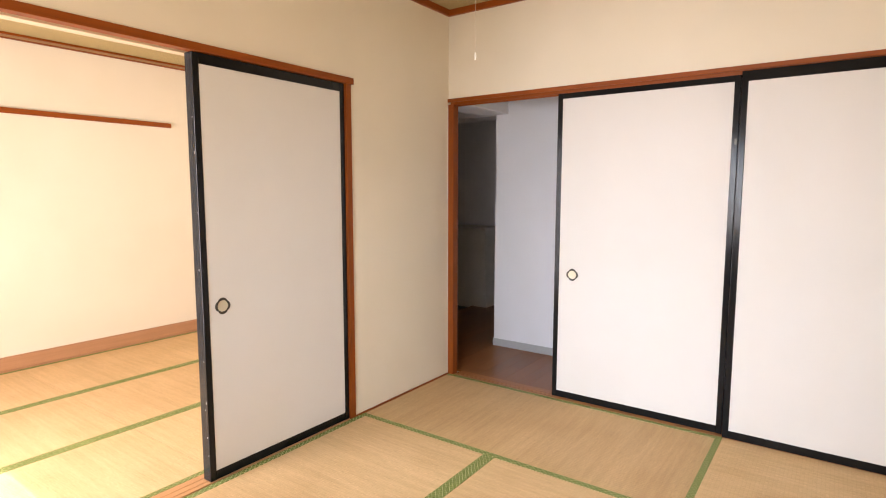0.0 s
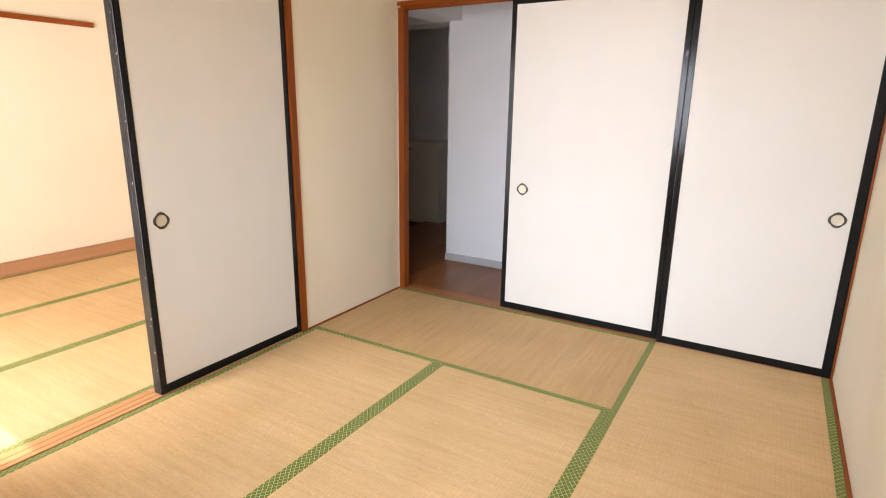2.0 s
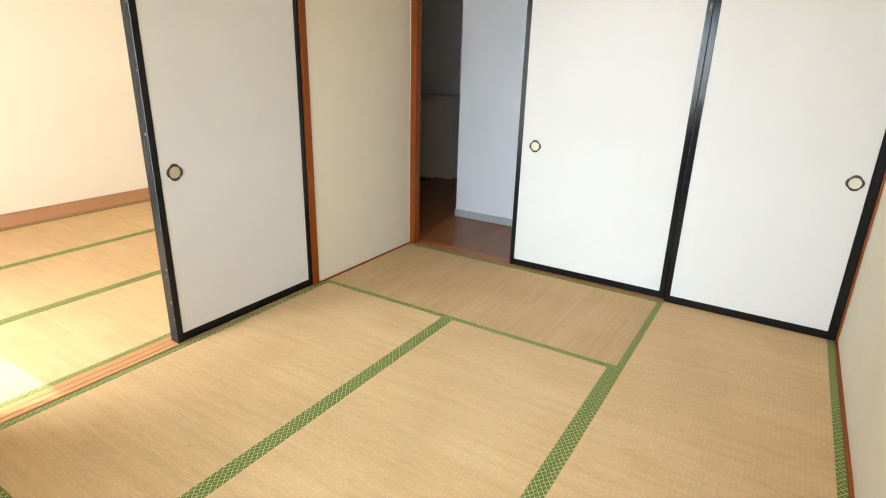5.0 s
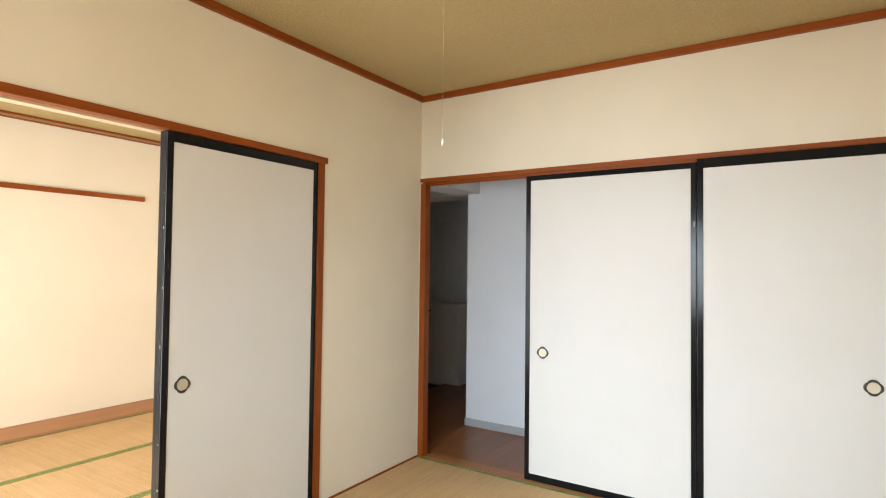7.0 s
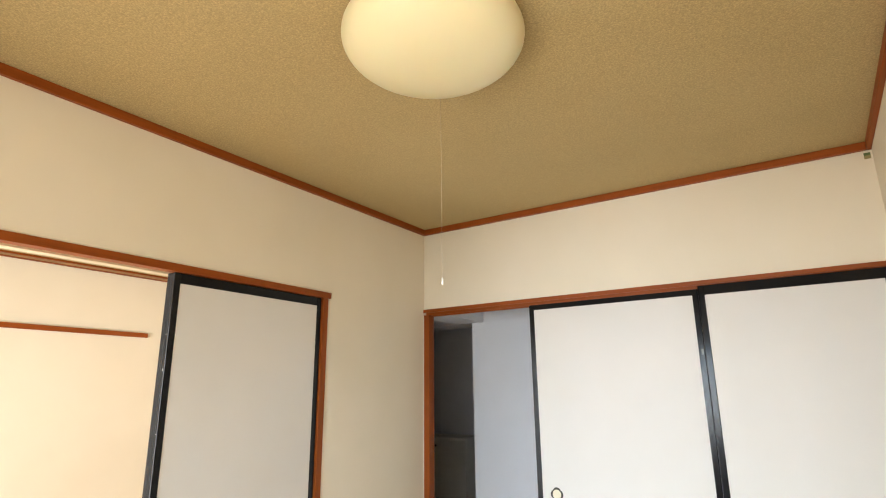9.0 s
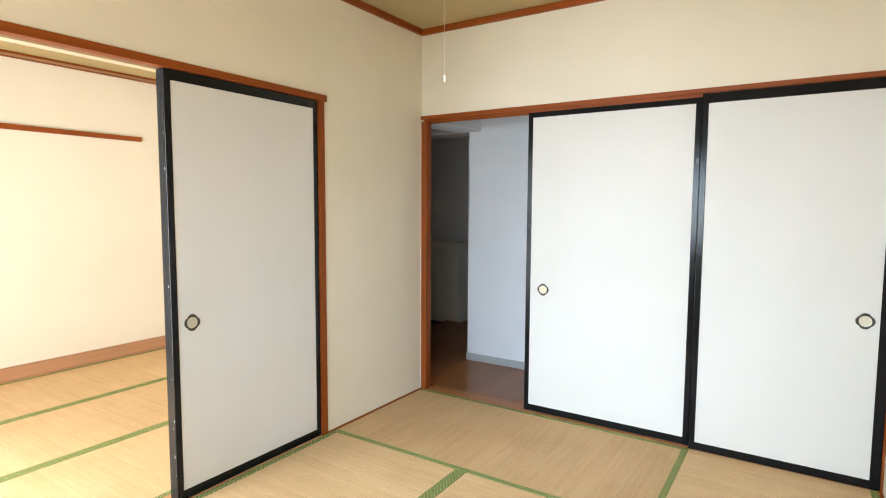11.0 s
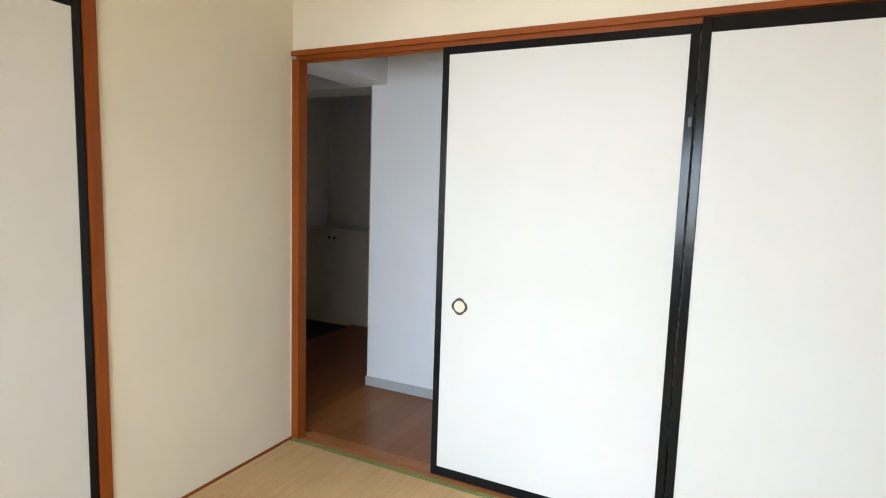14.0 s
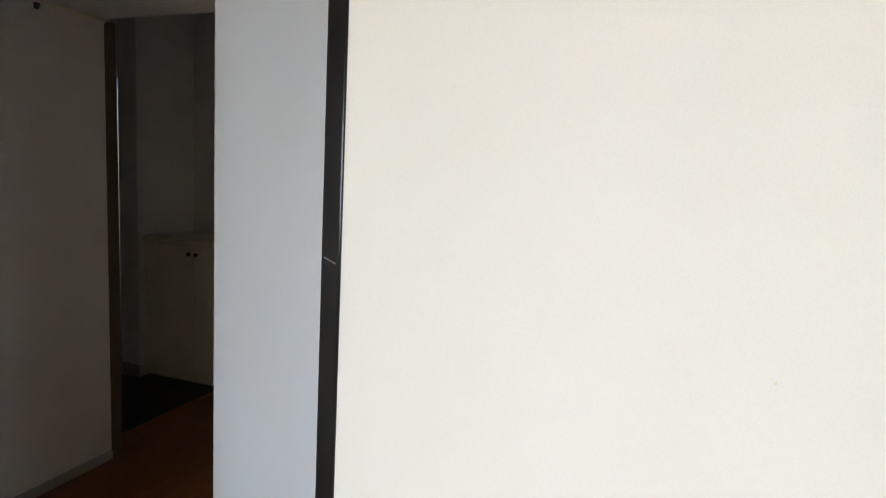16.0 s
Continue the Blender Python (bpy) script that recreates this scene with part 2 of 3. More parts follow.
def lathe(profile, steps=48):
    """A turned shape: (radius, height) pairs round the z axis."""
    bm = bmesh.new()
    rings = []
    for r, h in profile:
        rings.append([bm.verts.new((r * math.cos(2 * math.pi * i / steps), r * math.sin(2 * math.pi * i / steps), h)) for i in range(steps)])
    for a, b in zip(rings, rings[1:]):
        for i in range(steps):
            bm.faces.new((a[i], a[(i + 1) % steps], b[(i + 1) % steps], b[i]))
    bm.faces.new(list(reversed(rings[0])))
    bm.faces.new(rings[-1])
    for f in bm.faces:
        f.smooth = True
    return bm


def part(name, bm, mat, parent=None, label=""):
    me = bpy.data.meshes.new(name)
    bmesh.ops.recalc_face_normals(bm, faces=bm.faces)
    bm.to_mesh(me)
    bm.free()
    me.materials.append(mat)
    ob = new(name, me)
    if parent is not None:
        ob.parent = parent
    return tagged(ob, label)


def structure(name, bm, mat, label):
    return tagged(part(name, bm, mat), label, name.split("_")[0], "", "structure")


def thing(name, m, label, category, group=""):
    ob = new(name)
    ob.empty_display_size = 0.1
    ob.matrix_basis = m
    return tagged(ob, label, category, group)


# ---- large structure ----
W, S = 2.6, -3.52            # the room's width and its south wall
WX, WA = -2.6, -0.105        # the side room's west wall; the back of the wall between
H, HS, HH = 2.488, 2.385, 2.40   # ceilings: room, side room, hall
TOP = 1.868                  # undersides of the lintels
A0, A1 = -0.935, -2.76       # the opening in the wall between

structure("wall_between", boxes((WA, 0, A0, 0.05, -0.06, 2.6), (WA, 0, A1, A0, 1.90, 2.6), (WA, 0, S, A1, -0.06, 2.6)), WALL,
          "cream papered partition wall with a sliding-door opening")
structure("wall_north", boxes((0, W, 0, 0.10, 1.910, 2.6)), WALL, "cream papered wall above the sliding doors")
structure("wall_east", boxes((W, W + 0.12, S - 0.12, 0.95, -0.06, 2.6)), WALL, "cream papered plain side wall")
structure("wall_south", boxes((WX - 0.12, -1.45, S - 0.12, S, -0.06, 2.6), (-0.14, 0.40, S - 0.12, S, -0.06, 2.6), (2.50, W, S - 0.12, S, -0.06, 2.6),
                              (-1.45, -0.14, S - 0.12, S, 1.9, 2.6), (0.40, 2.50, S - 0.12, S, 1.80, 2.6),
                              (-1.45, -0.14, S - 0.12, S, -0.06, 0.08), (0.40, 2.50, S - 0.12, S, -0.06, 0.84)), WALL,
          "cream papered wall with two window openings")
structure("wall_west", boxes((WX - 0.12, WX, S, 0.10, -0.06, 2.6)), WALL, "cream papered far wall of the side room")
structure("wall_side_north", boxes((WX, WA, 0, 0.10, -0.06, 2.6)), WALL, "cream papered end wall of the side room")
structure("ceiling", boxes((0, W, S, 0, H, H + 0.05)), CEILING, "tan speckled textured paper ceiling")
structure("ceiling_side", boxes((WX, WA, S, 0, HS, HS + 0.05)), CEILING, "tan speckled ceiling of the side room")
structure("floor_base", boxes((WX, W, S, 0, -0.12, -0.055)), CONCRETE, "bare subfloor below the straw mats")
# Unseen overhead slab, added to block the sun from the room's window.
structure("balcony_canopy", boxes((-0.12, 3.2, S - 2.0, S - 0.12, 2.2, 2.35)), CONCRETE, "unseen concrete slab added to keep the sun out of the room window")
# Unseen low slab, added as a reflector that bounces daylight indoors.
structure("balcony_floor", boxes((-3.2, 3.2, S - 1.4, S - 0.12, -0.3, -0.12)), CONCRETE, "unseen concrete slab added outside to bounce daylight into the windows")

for i, (x0, x1, zb, zt) in enumerate(((0.40, 2.50, 0.84, 1.80), (-1.45, -0.14, 0.08, 1.90))):
    win = structure("window_%d" % (i + 1), boxes((x0, x1, S - 0.11, S - 0.07, zb, zb + 0.04), (x0, x1, S - 0.11, S - 0.07, zt - 0.04, zt),
                                                 (x0, x0 + 0.04, S - 0.11, S - 0.07, zb + 0.04, zt - 0.04), (x1 - 0.04, x1, S - 0.11, S - 0.07, zb + 0.04, zt - 0.04),
                                                 ((x0 + x1) / 2 - 0.02, (x0 + x1) / 2 + 0.02, S - 0.11, S - 0.07, zb + 0.04, zt - 0.04)), ALU,
                    "aluminium framed sliding window with clear panes")
    for a, b in ((x0 + 0.04, (x0 + x1) / 2 - 0.02), ((x0 + x1) / 2 + 0.02, x1 - 0.04)):
        pane = part("pane", boxes((a, b, S - 0.093, S - 0.087, zb + 0.04, zt - 0.04)), GLASS, win, "clear glass")
        pane.visible_shadow = False

# hall behind the sliding doors
structure("wall_hall_facing", boxes((-0.10, W, 0.82, 0.95, -0.06, 2.45)), HALL_WALL, "white papered hall wall")
structure("wall_hall_left", boxes((-1.05, -0.93, 0.10, 1.12, -0.06, 2.45)), HALL_WALL, "white papered hall side wall")
structure("wall_hall_corner", boxes((-0.93, WA, 0.10, 0.13, -0.06, 2.45)), HALL_WALL, "white papered back of the side room wall")
structure("wall_entry_back", boxes((-1.95, 0.1, 2.42, 2.52, -0.1, 2.5)), HALL_WALL, "white papered back wall of the entrance")
structure("wall_entry_side", boxes((-0.10, 0.02, 0.95, 2.42, -0.06, 2.45)), HALL_WALL, "white papered entrance wall")
structure("wall_entry_pier", boxes((-1.84, -1.69, 1.96, 2.42, -0.1, 2.5)), HALL_WALL, "white papered pier beside the shoe cabinet")
structure("wall_entry_west", boxes((-1.97, -1.85, 1.0, 2.42, 1.86, 2.5), (-1.97, -1.85, 0.95, 1.06, -0.1, 1.86), (-1.85, -1.05, 0.95, 1.0, -0.1, 2.5)), HALL_WALL,
          "white papered wall round the entrance door")
structure("beam_hall", boxes((-0.25, 0.012, 0.10, 0.82, 1.902, 2.42), (-0.93, -0.10, 0.85, 1.12, 1.902, 2.42), bevel=0.004), HALL_WALL,
          "white papered low ceiling beam in the hall")
structure("ceiling_hall", boxes((-2.0, W, 0.10, 2.5, HH, HH + 0.05)), HALL_WALL, "white papered hall ceiling")
structure("floor_hall_base", boxes((-1.08, W, 0.105, 2.42, -0.06, -0.012)), CONCRETE, "subfloor below the hall planks")
structure("floor_entry", boxes((-1.95, -1.085, 1.0, 2.42, -0.08, -0.02)), GENKAN, "dark grey vinyl entrance floor")
structure("trim_entry_post", boxes((-1.0, -0.935, 1.122, 1.18, -0.012, 1.90), bevel=0.003), FRAME_BROWN, "brown wooden opening post")
structure("baseboard_hall_facing", boxes((-0.108, 0.85, 0.812, 0.8195, -0.01, 0.060), (-0.108, -0.1005, 0.8195, 0.95, -0.01, 0.060), bevel=0.002), GREY_BASE, "grey vinyl baseboard of the hall")
structure("baseboard_hall_left", boxes((-0.9295, -0.922, 0.13, 1.12, -0.01, 0.042), bevel=0.002), GREY_BASE, "grey vinyl baseboard of the hall side wall")
structure("baseboard_entry", boxes((-1.84, -1.69, 1.952, 1.9595, -0.02, 0.06)), GREY_BASE, "grey vinyl baseboard of the entrance")
structure("trim_corner_bead", boxes((-0.9295, -0.918, 0.85, 1.12, 1.885, 1.90), bevel=0.003), WHITE, "white bead below the hall beam")
door = structure("door_1", boxes((-1.90, -1.86, 1.06, 1.955, -0.02, 1.85)), DOOR_DARK, "dark painted entrance door")
part("door_handle", boxes((-1.86, -1.82, 1.13, 1.16, 0.92, 0.95), (-1.835, -1.82, 1.13, 1.26, 0.925, 0.945), bevel=0.004), ALU, door, "metal lever")
part("door_frame", boxes((-1.86, -1.842, 1.90, 1.958, -0.02, 1.86), (-1.86, -1.842, 1.06, 1.90, 1.82, 1.86)), FRAME_BROWN, door, "brown frame")

# ---- lintels, posts, sills, mouldings ----
structure("trim_lintel_north", boxes((0.0, W, -0.012, -0.004, 1.888, 1.911), (0.0, W, -0.004, 0.0245, 1.895, 1.911), (0.0, W, 0.0245, 0.0295, 1.874, 1.911),
                                     (0.0, W, 0.0295, 0.058, 1.882, 1.911), (0.0, W, 0.058, 0.066, 1.868, 1.911)), WOOD_X,
          "orange-brown varnished wooden lintel with grooves")
corner_post = structure("trim_post_corner", boxes((0.0005, 0.046, -0.008, 0.050, -0.01, 1.873), bevel=0.002), WOOD_Z, "orange-brown varnished wooden corner post")
structure("trim_corner_seam", boxes((0.0005, 0.0035, -0.0125, -0.0085, 0.006, 1.868)), WHITE, "pale sealing bead along the corner post")
structure("trim_post_east", boxes((2.590, 2.5995, -0.010, 0.066, -0.01, 1.873), bevel=0.002), WOOD_Z, "thin orange-brown varnished wooden post")
structure("trim_sill_north", boxes((0.047, 2.588, 0.0, 0.030, -0.05, 0.0), (0.047, 2.588, 0.032, 0.036, -0.05, -0.004), (0.047, 2.588, 0.038, 0.066, -0.05, 0.0),
                                   (0.047, 2.588, 0.068, 0.104, -0.05, 0.0), bevel=0.001), SILL_X, "worn wooden sliding door sill")
structure("trim_lintel_between", boxes((-0.034, 0.014, A1 - 0.02, -0.918, TOP, 1.902), (-0.06, -0.034, A1, A0, 1.880, 1.902), bevel=0.002), WOOD_Y,
          "orange-brown varnished wooden lintel over the opening")
structure("trim_lintel_track", boxes((-0.112, -0.062, A1, A0, 1.866, 1.899), bevel=0.001), PALE_Y, "pale wooden upper track strip")
structure("trim_post_between", boxes((-0.108, 0.010, -0.975, -0.936, -0.01, TOP), bevel=0.002), WOOD_Z, "orange-brown varnished wooden post")
structure("trim_post_between_south", boxes((-0.108, 0.010, A1 + 0.001, A1 + 0.04, -0.01, TOP), bevel=0.002), WOOD_Z, "orange-brown varnished wooden end post")
structure("trim_sill_between", boxes((-0.026, 0.0, A1 + 0.04, -0.975, -0.05, 0.0), (-0.030, -0.026, A1 + 0.04, -0.975, -0.05, -0.005), (-0.064, -0.030, A1 + 0.04, -0.975, -0.05, 0.0),
                                     (-0.068, -0.064, A1 + 0.04, -0.975, -0.05, -0.005), (-0.105, -0.068, A1 + 0.04, -0.975, -0.05, 0.0)), SILL_Y,
          "pale worn wooden sill with two grooves")
structure("trim_crown_north", boxes((0.0, W, -0.022, -0.0005, 2.447, H - 0.001), bevel=0.003), WOOD_X, "orange-brown wooden ceiling moulding")
structure("trim_crown_between", boxes((0.0005, 0.022, S, -0.022, 2.447, H - 0.001), bevel=0.003), WOOD_Y, "orange-brown wooden ceiling moulding")
structure("trim_crown_east", boxes((W - 0.022, W - 0.0005, S, -0.022, 2.447, H - 0.001), bevel=0.003), WOOD_Y, "orange-brown wooden ceiling moulding")
structure("trim_crown_south", boxes((0.022, W - 0.022, S + 0.0005, S + 0.022, 2.447, H - 0.001), bevel=0.003), WOOD_X, "orange-brown wooden ceiling moulding")
structure("trim_crown_side", boxes((WX + 0.0005, WX + 0.030, S, -0.001, 2.345, 2.352), (WX + 0.0005, WX + 0.040, S, -0.001, 2.369, HS - 0.001), bevel=0.002), WOOD_Y,
          "thin brown wooden ceiling moulding of the side room")
structure("trim_crown_side_band", boxes((WX + 0.0005, WX + 0.026, S, -0.001, 2.3525, 2.3685), bevel=0.001), DULL_Y, "dull brown wooden band of the ceiling moulding")
structure("baseboard_between", boxes((0.0005, 0.010, -0.934, -0.001, -0.04, 0.006)), WOOD_Y, "thin dark wooden strip along the wall foot")
structure("baseboard_east", boxes((W - 0.014, W - 0.0005, S, -0.011, -0.04, 0.004)), WOOD_Y, "thin wooden strip along the wall foot")
structure("baseboard_side", boxes((WX, -2.565, S, -0.001, -0.04, 0.006), (WX + 0.0005, WX + 0.014, S, -0.001, 0.006, 0.092), (WX + 0.0005, WX + 0.018, S, -0.001, 0.094, 0.104), bevel=0.0015), BASE_Y,
          "reddish wooden baseboard of the side room")
structure("trim_picture_rail", boxes((WX + 0.0005, WX + 0.024, S, -0.528, 1.833, 1.871), bevel=0.002), WOOD_Y, "orange-brown wooden rail on the side room wall")

# ---- straw mats ----


def tatami(cx, cy, length, width, along_y, group, mat_rush=RUSH, words="tan woven rush tatami mat with green patterned edging"):
    m = pose(cx, cy, -0.055, 0, 0, 90 if along_y else 0)
    mat = thing("tatami_mat", m, words, "tatami mat", group)
    a, b, e = length / 2 - 0.0014, width / 2 - 0.0005, 0.031
    part("woven_surface", boxes((-a, a, -b + e, b - e, 0.0, 0.054), bevel=0.002), mat_rush, mat)
    for s in (-1, 1):
        part("edging", boxes((-a, a, *sorted((s * b, s * (b - e))), 0.0, 0.0552), bevel=0.0012), EDGING, mat, "green cloth edging with diamond pattern")


ROOM_MATS, SIDE_MATS = "mats of the room", "mats of the side room"
tatami(0.88, -0.448, 1.74, 0.893, False, ROOM_MATS, SHADED_RUSH, "woven rush tatami mat before the paper sliding doors, weave shade put into its darker colour")
tatami(0.442, -1.785, 1.78, 0.864, True, ROOM_MATS)
tatami(1.3085, -1.785, 1.78, 0.869, True, ROOM_MATS)
tatami(2.1645, -0.914, 1.828, 0.843, True, ROOM_MATS)
tatami(2.1645, -2.673, 1.690, 0.843, True, ROOM_MATS)
tatami(0.88, -3.097, 1.74, 0.843, False, ROOM_MATS)
for y0, y1 in ((-1.76, -0.002), (-3.518, -1.76)):
    for x0, x1 in ((-0.897, -0.107), (-1.712, -0.899), (-2.563, -1.714)):
        tatami((x0 + x1) / 2, (y0 + y1) / 2, y1 - y0, x1 - x0, True, SIDE_MATS)

# ---- sliding doors ----


def pull_plate(parent, x, z, face):
    """A recessed round finger pull with a four-lobed dark rim, on the face looking along -y."""
    bm = bmesh.new()
    steps = 64
    rings = []
    for k, d, lobe in ((1.0, 0.0, 1), (0.97, 0.0035, 1), (0.82, 0.0045, 1), (0.72, 0.0030, 0), (0.68, 0.0003, 0)):
        ring = []
        for i in range(steps):
            a = 2 * math.pi * i / steps
            q = (a + math.pi / 4) % (math.pi / 2) - math.pi / 4
            rho = 0.0125 * math.cos(q) + math.sqrt(0.0250 ** 2 - (0.0125 * math.sin(q)) ** 2)
            rad = k * (rho * lobe + 0.0365 * (1 - lobe))
            ring.append(bm.verts.new((x + rad * math.cos(a), face - d, z + rad * math.sin(a))))
        rings.append(ring)
    for a, b in zip(rings, rings[1:]):
        for i in range(steps):
            bm.faces.new((a[i], a[(i + 1) % steps], b[(i + 1) % steps], b[i]))
    for f in bm.faces:
        f.smooth = True
    pull = part("finger_pull", bm, BRONZE, parent, "round dark bronze recessed finger pull")
    cup = bmesh.new()
    rings = []
    for r, d in ((0.0255, 0.0012), (0.023, 0.0008), (0.001, 0.0005)):
        rings.append([cup.verts.new((x + r * math.cos(2 * math.pi * i / 40), face - d, z + r * math.sin(2 * math.pi * i / 40))) for i in range(40)])
    for a, b in zip(rings, rings[1:]):
        for i in range(40):
            cup.faces.new((a[i], a[(i + 1) % 40], b[(i + 1) % 40], b[i]))
    part("cup", cup, PULL_GOLD, pull, "pale gold cup")


def fusuma(m, width, height, pull_x, label, thick=0.027, stile=0.030, rail_top=0.035, rail_bottom=0.042, end_stile=0.030, edge=None):
    """A sliding paper door: origin at its lower left front corner, its face looking along -y."""
    leaf = thing("sliding_door", m, label, "sliding door", "paper sliding doors")
    part("paper_panel", boxes((stile - 0.002, width - end_stile + 0.002, 0.004, thick - 0.004, rail_bottom - 0.002, height - rail_top + 0.002)), PAPER, leaf, "off-white paper face")
    for x0, x1, paint in ((0, stile, edge or LACQUER), (width - end_stile, width, LACQUER)):
        part("stile", boxes((x0, x1, 0.0, thick, 0, height), bevel=0.0025), paint, leaf, "black lacquered stile")
    part("top_rail", boxes((stile, width - end_stile, 0.0015, thick - 0.0015, height - rail_top, height - 0.0005), bevel=0.002), LACQUER, leaf, "black lacquered rail")
    part("bottom_rail", boxes((stile, width - end_stile, 0.0015, thick - 0.0015, 0.0005, rail_bottom), bevel=0.002), LACQUER, leaf, "black lacquered rail")
    pull_plate(leaf, pull_x, 0.785, 0.004)
    return leaf


door_mid = fusuma(pose(0.785, 0.0300, 0.001), 0.979, 1.877, 0.115, "white paper sliding door in black lacquered frame, half open to the hall")
fusuma(pose(1.770, -0.003, 0.001), 0.819, 1.884, 0.725, "white paper sliding door in black lacquered frame, closed against the wall", rail_top=0.050, end_stile=0.040)
door_side = fusuma(pose(-0.003, -1.838, 0.001, 0, 0, 90), 0.862, 1.866, 0.096, "off-white paper sliding door in black lacquered frame, half covering the side room", thick=0.055, rail_top=0.045, edge=WORN_LACQUER)

# chips in the lacquer
for x, z, s in ((-0.0006, 0.25, 0.006), (-0.0006, 0.235, 0.003)):
    part("chip", boxes((x, x + 0.003, 0.004, 0.012, z, z + s * 2)), WHITE, door_mid, "bare chipped spot")
for i, z in enumerate((0.12, 0.2, 0.33, 0.36, 0.55, 0.95, 1.2, 1.45, 1.6)):
    part("chip", boxes((-0.0006, 0.003, 0.006 + 0.004 * (i % 3), 0.009 + 0.004 * (i % 3), z, z + 0.004 + 0.006 * (i % 2))), ALU, door_side, "worn spot")

bm = bmesh.new()
bmesh.ops.create_cone(bm, cap_ends=True, segments=10, radius1=0.0017, radius2=0.0012, depth=0.0006)
bmesh.ops.rotate(bm, cent=(0, 0, 0), matrix=Matrix.Rotation(radians(90), 3, "X"), verts=bm.verts)
bmesh.ops.translate(bm, vec=(0.575, 0.0039, 1.102), verts=bm.verts)
part("speck", bm, PALE_Y, door_mid, "small faint speck")
bm = boxes((0.0, 0.021, -0.0006, 0.0004, 0.0, 0.0016))
bmesh.ops.rotate(bm, cent=(0, 0, 0), matrix=Matrix.Rotation(radians(22), 3, "Y"), verts=bm.verts)
bmesh.ops.translate(bm, vec=(0.004, 0.0, 1.190), verts=bm.verts)
part("scratch", bm, SCUFF, door_mid, "pale scratch")
part("dent", boxes((0.962, 0.973, -0.0006, 0.0004, 1.53, 1.56), bevel=0.0002), BRONZE, door_mid, "dull rubbed spot")
for y0, z0, w, h in ((0.020, 1.042, 0.006, 0.004), (0.031, 1.052, 0.003, 0.003), (0.034, 1.036, 0.003, 0.003), (0.014, 1.030, 0.004, 0.002)):
    part("stain", boxes((0.0455, 0.0463, y0, y0 + w, z0, z0 + h)), FRAME_BROWN, corner_post, "dark worn spot")

# ---- ceiling lamp ----
LX, LY = 1.385, -1.890
lamp = thing("ceiling_light", pose(LX, LY, H), "round cream acrylic dome ceiling light, switched off, with pull cord", "ceiling light")
part("base_plate", lathe([(0.16, -0.001), (0.16, -0.016), (0.155, -0.02)]), WHITE, lamp)
profile = [(0.20, -0.012)]
profile += [(0.285 * math.cos(a) ** 0.85, -0.060 - 0.122 * math.sin(a)) for a in [radians(d) for d in range(-20, 89, 4)]]
part("shade", lathe(profile, 64), SHADE, lamp, "cream acrylic dome")
cord = part("pull_cord", lathe([(0.0005, -0.12), (0.0005, -0.785)], 6), CORD, lamp, "thin white cord")
cord.location = (-0.097, 0.185, 0)
part("cord_knob", lathe([(0.001, -0.780), (0.0028, -0.784), (0.0036, -0.792), (0.0026, -0.800), (0.001, -0.802)], 12), WHITE, cord, "small white knob")

# ---- small wall tag ----
tag = thing("wall_tag", pose(2.579, -0.0005, 2.421), "small two-tone green square tag on the wall", "tag")
part("upper_half", boxes((-0.013, 0.013, -0.003, 0.0, 0.001, 0.015), bevel=0.0008), TAPE, tag, "dark green half")
part("lower_half", boxes((-0.013, 0.013, -0.003, 0.0, -0.015, 0.001), bevel=0.0008), TAPE2, tag, "olive half")

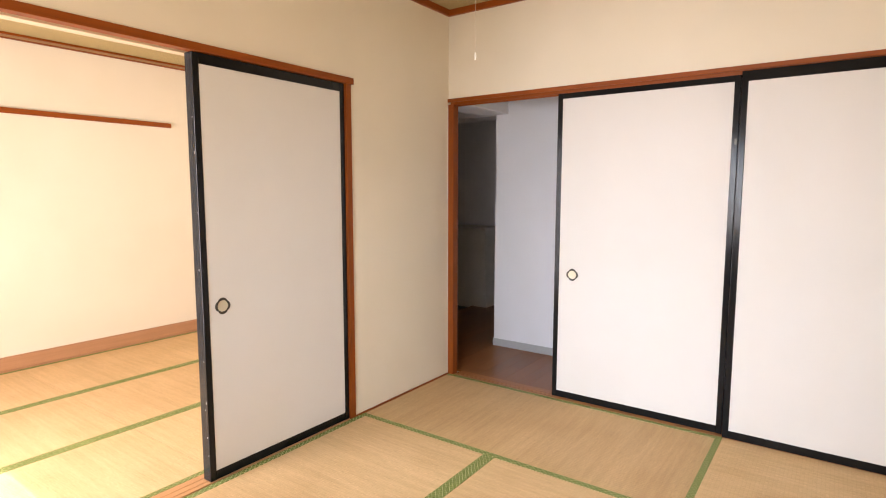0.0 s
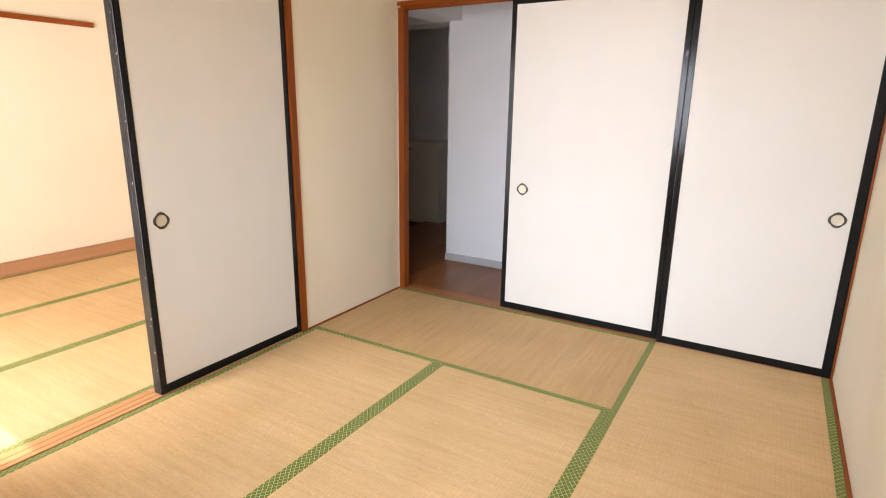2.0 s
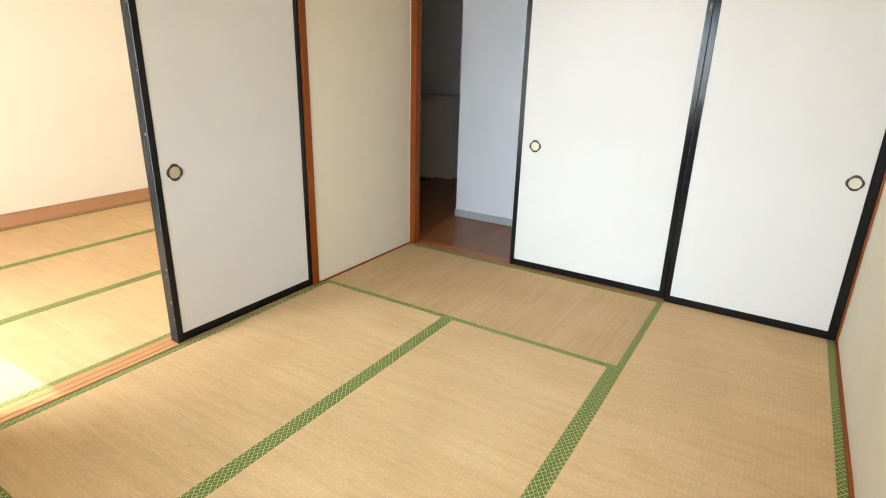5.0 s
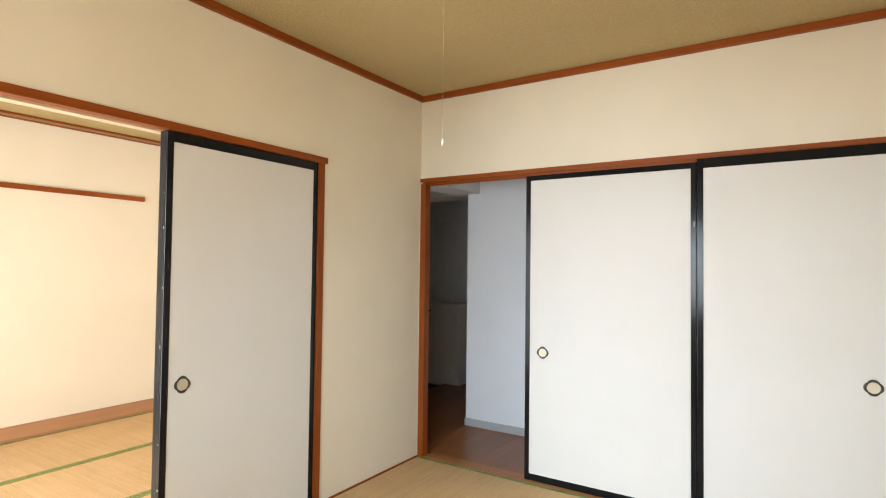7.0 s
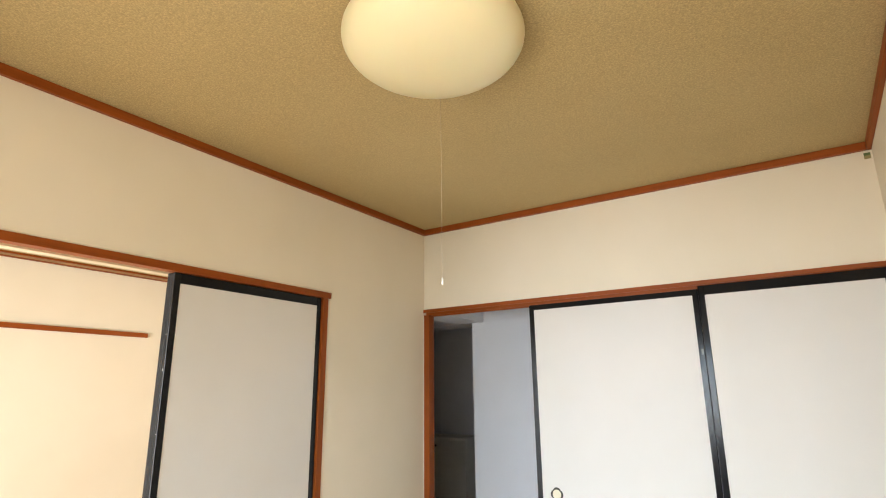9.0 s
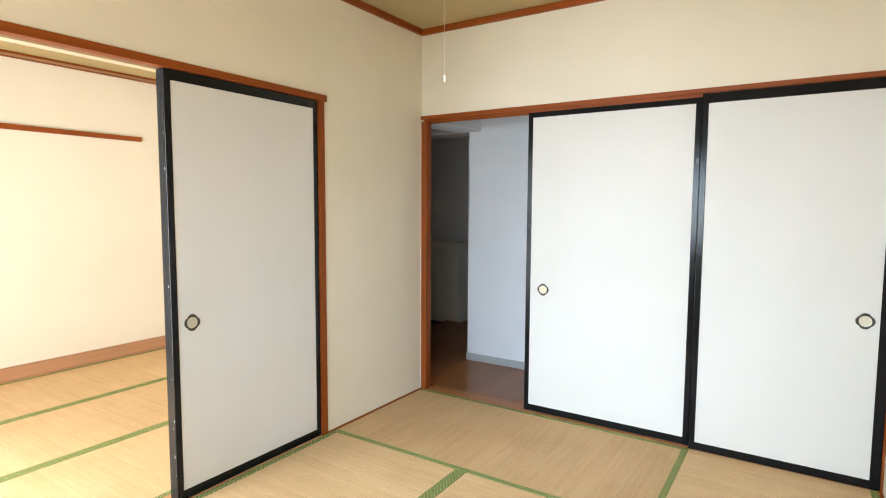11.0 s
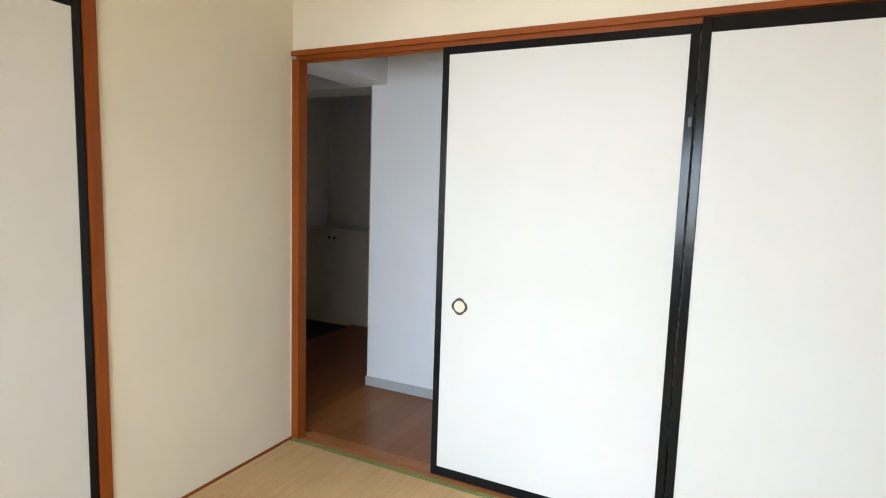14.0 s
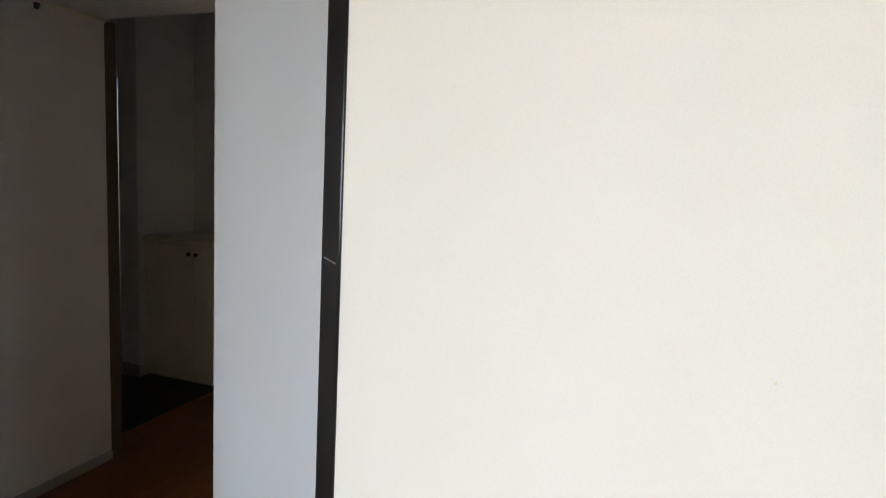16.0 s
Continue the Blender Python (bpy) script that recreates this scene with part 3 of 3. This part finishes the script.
# ---- shoe cabinet ----
cab = thing("shoe_cabinet", pose(-1.70, 2.008, -0.006), "low off-white laminate shoe cabinet with two doors and dark knobs", "cabinet")
part("carcass", boxes((0.0, 0.79, 0.02, 0.405, 0.07, 0.862)), CABINET, cab)
part("plinth", boxes((0.0, 0.79, 0.035, 0.40, -0.014, 0.07)), CABINET, cab)
part("worktop", boxes((-0.004, 0.794, -0.012, 0.407, 0.866, 0.892), bevel=0.003), CABINET, cab, "off-white top board")
for i, x0 in enumerate((0.003, 0.397)):
    leaf = part("cabinet_door", boxes((x0, x0 + 0.390, 0.0, 0.019, 0.074, 0.858), bevel=0.002), CABINET, cab)
    kx = x0 + (0.364 if i % 2 == 0 else 0.026)
    knob = bmesh.new()
    bmesh.ops.create_uvsphere(knob, u_segments=14, v_segments=8, radius=0.012)
    bmesh.ops.translate(knob, vec=(kx, -0.014, 0.807), verts=knob.verts)
    add_box(knob, kx - 0.004, kx + 0.004, -0.012, 0.001, 0.803, 0.811)
    part("knob", knob, BRONZE, leaf, "dark knob")

# ---- small hook on the hall wall ----
hook = thing("wall_hook", pose(-0.9295, 0.845, 1.872), "small dark metal hook on the white hall wall", "hook")
part("plate", boxes((0.0, 0.003, -0.009, 0.009, -0.012, 0.012), bevel=0.001), BRONZE, hook)
part("peg", boxes((0.003, 0.018, -0.004, 0.004, -0.008, 0.0), (0.013, 0.018, -0.004, 0.004, 0.0, 0.010), bevel=0.0015), BRONZE, hook)

# ---- hall planks ----
hall = structure("floor_hall", boxes((-1.09, -1.075, 1.0, 2.42, -0.03, 0.003), bevel=0.002), PLANK, "glossy red-brown wooden plank floor")
PW, PL = 0.0975, 0.909
meshes = {}


def plank(x0, x1, y0, y1):
    key = (round(x1 - x0, 3), round(y1 - y0, 3))
    if key not in meshes:
        bm = boxes((0, key[0], 0, key[1], -0.012, 0.0))
        top = [e for e in bm.edges if all(v.co.z > -0.001 for v in e.verts)]
        bmesh.ops.bevel(bm, geom=top, offset=0.0005, segments=1, affect="EDGES")
        me = bpy.data.meshes.new("plank")
        bm.to_mesh(me)
        bm.free()
        me.materials.append(PLANK)
        meshes[key] = me
    ob = new("plank", meshes[key])
    ob.location = (x0, y0, 0)
    ob.parent = hall


row = 0
x = -1.075
while x < 1.9:
    y_end = 2.42 if x + PW < -0.09 else 0.818
    y = 0.105 - (row * 0.37) % PL
    while y < y_end:
        a, b = max(y, 0.105), min(y + PL, y_end)
        if b - a > 0.02:
            plank(x + 0.0001, x + PW - 0.0001, a + 0.0001, b - 0.0001)
        y += PL
    x += PW
    row += 1
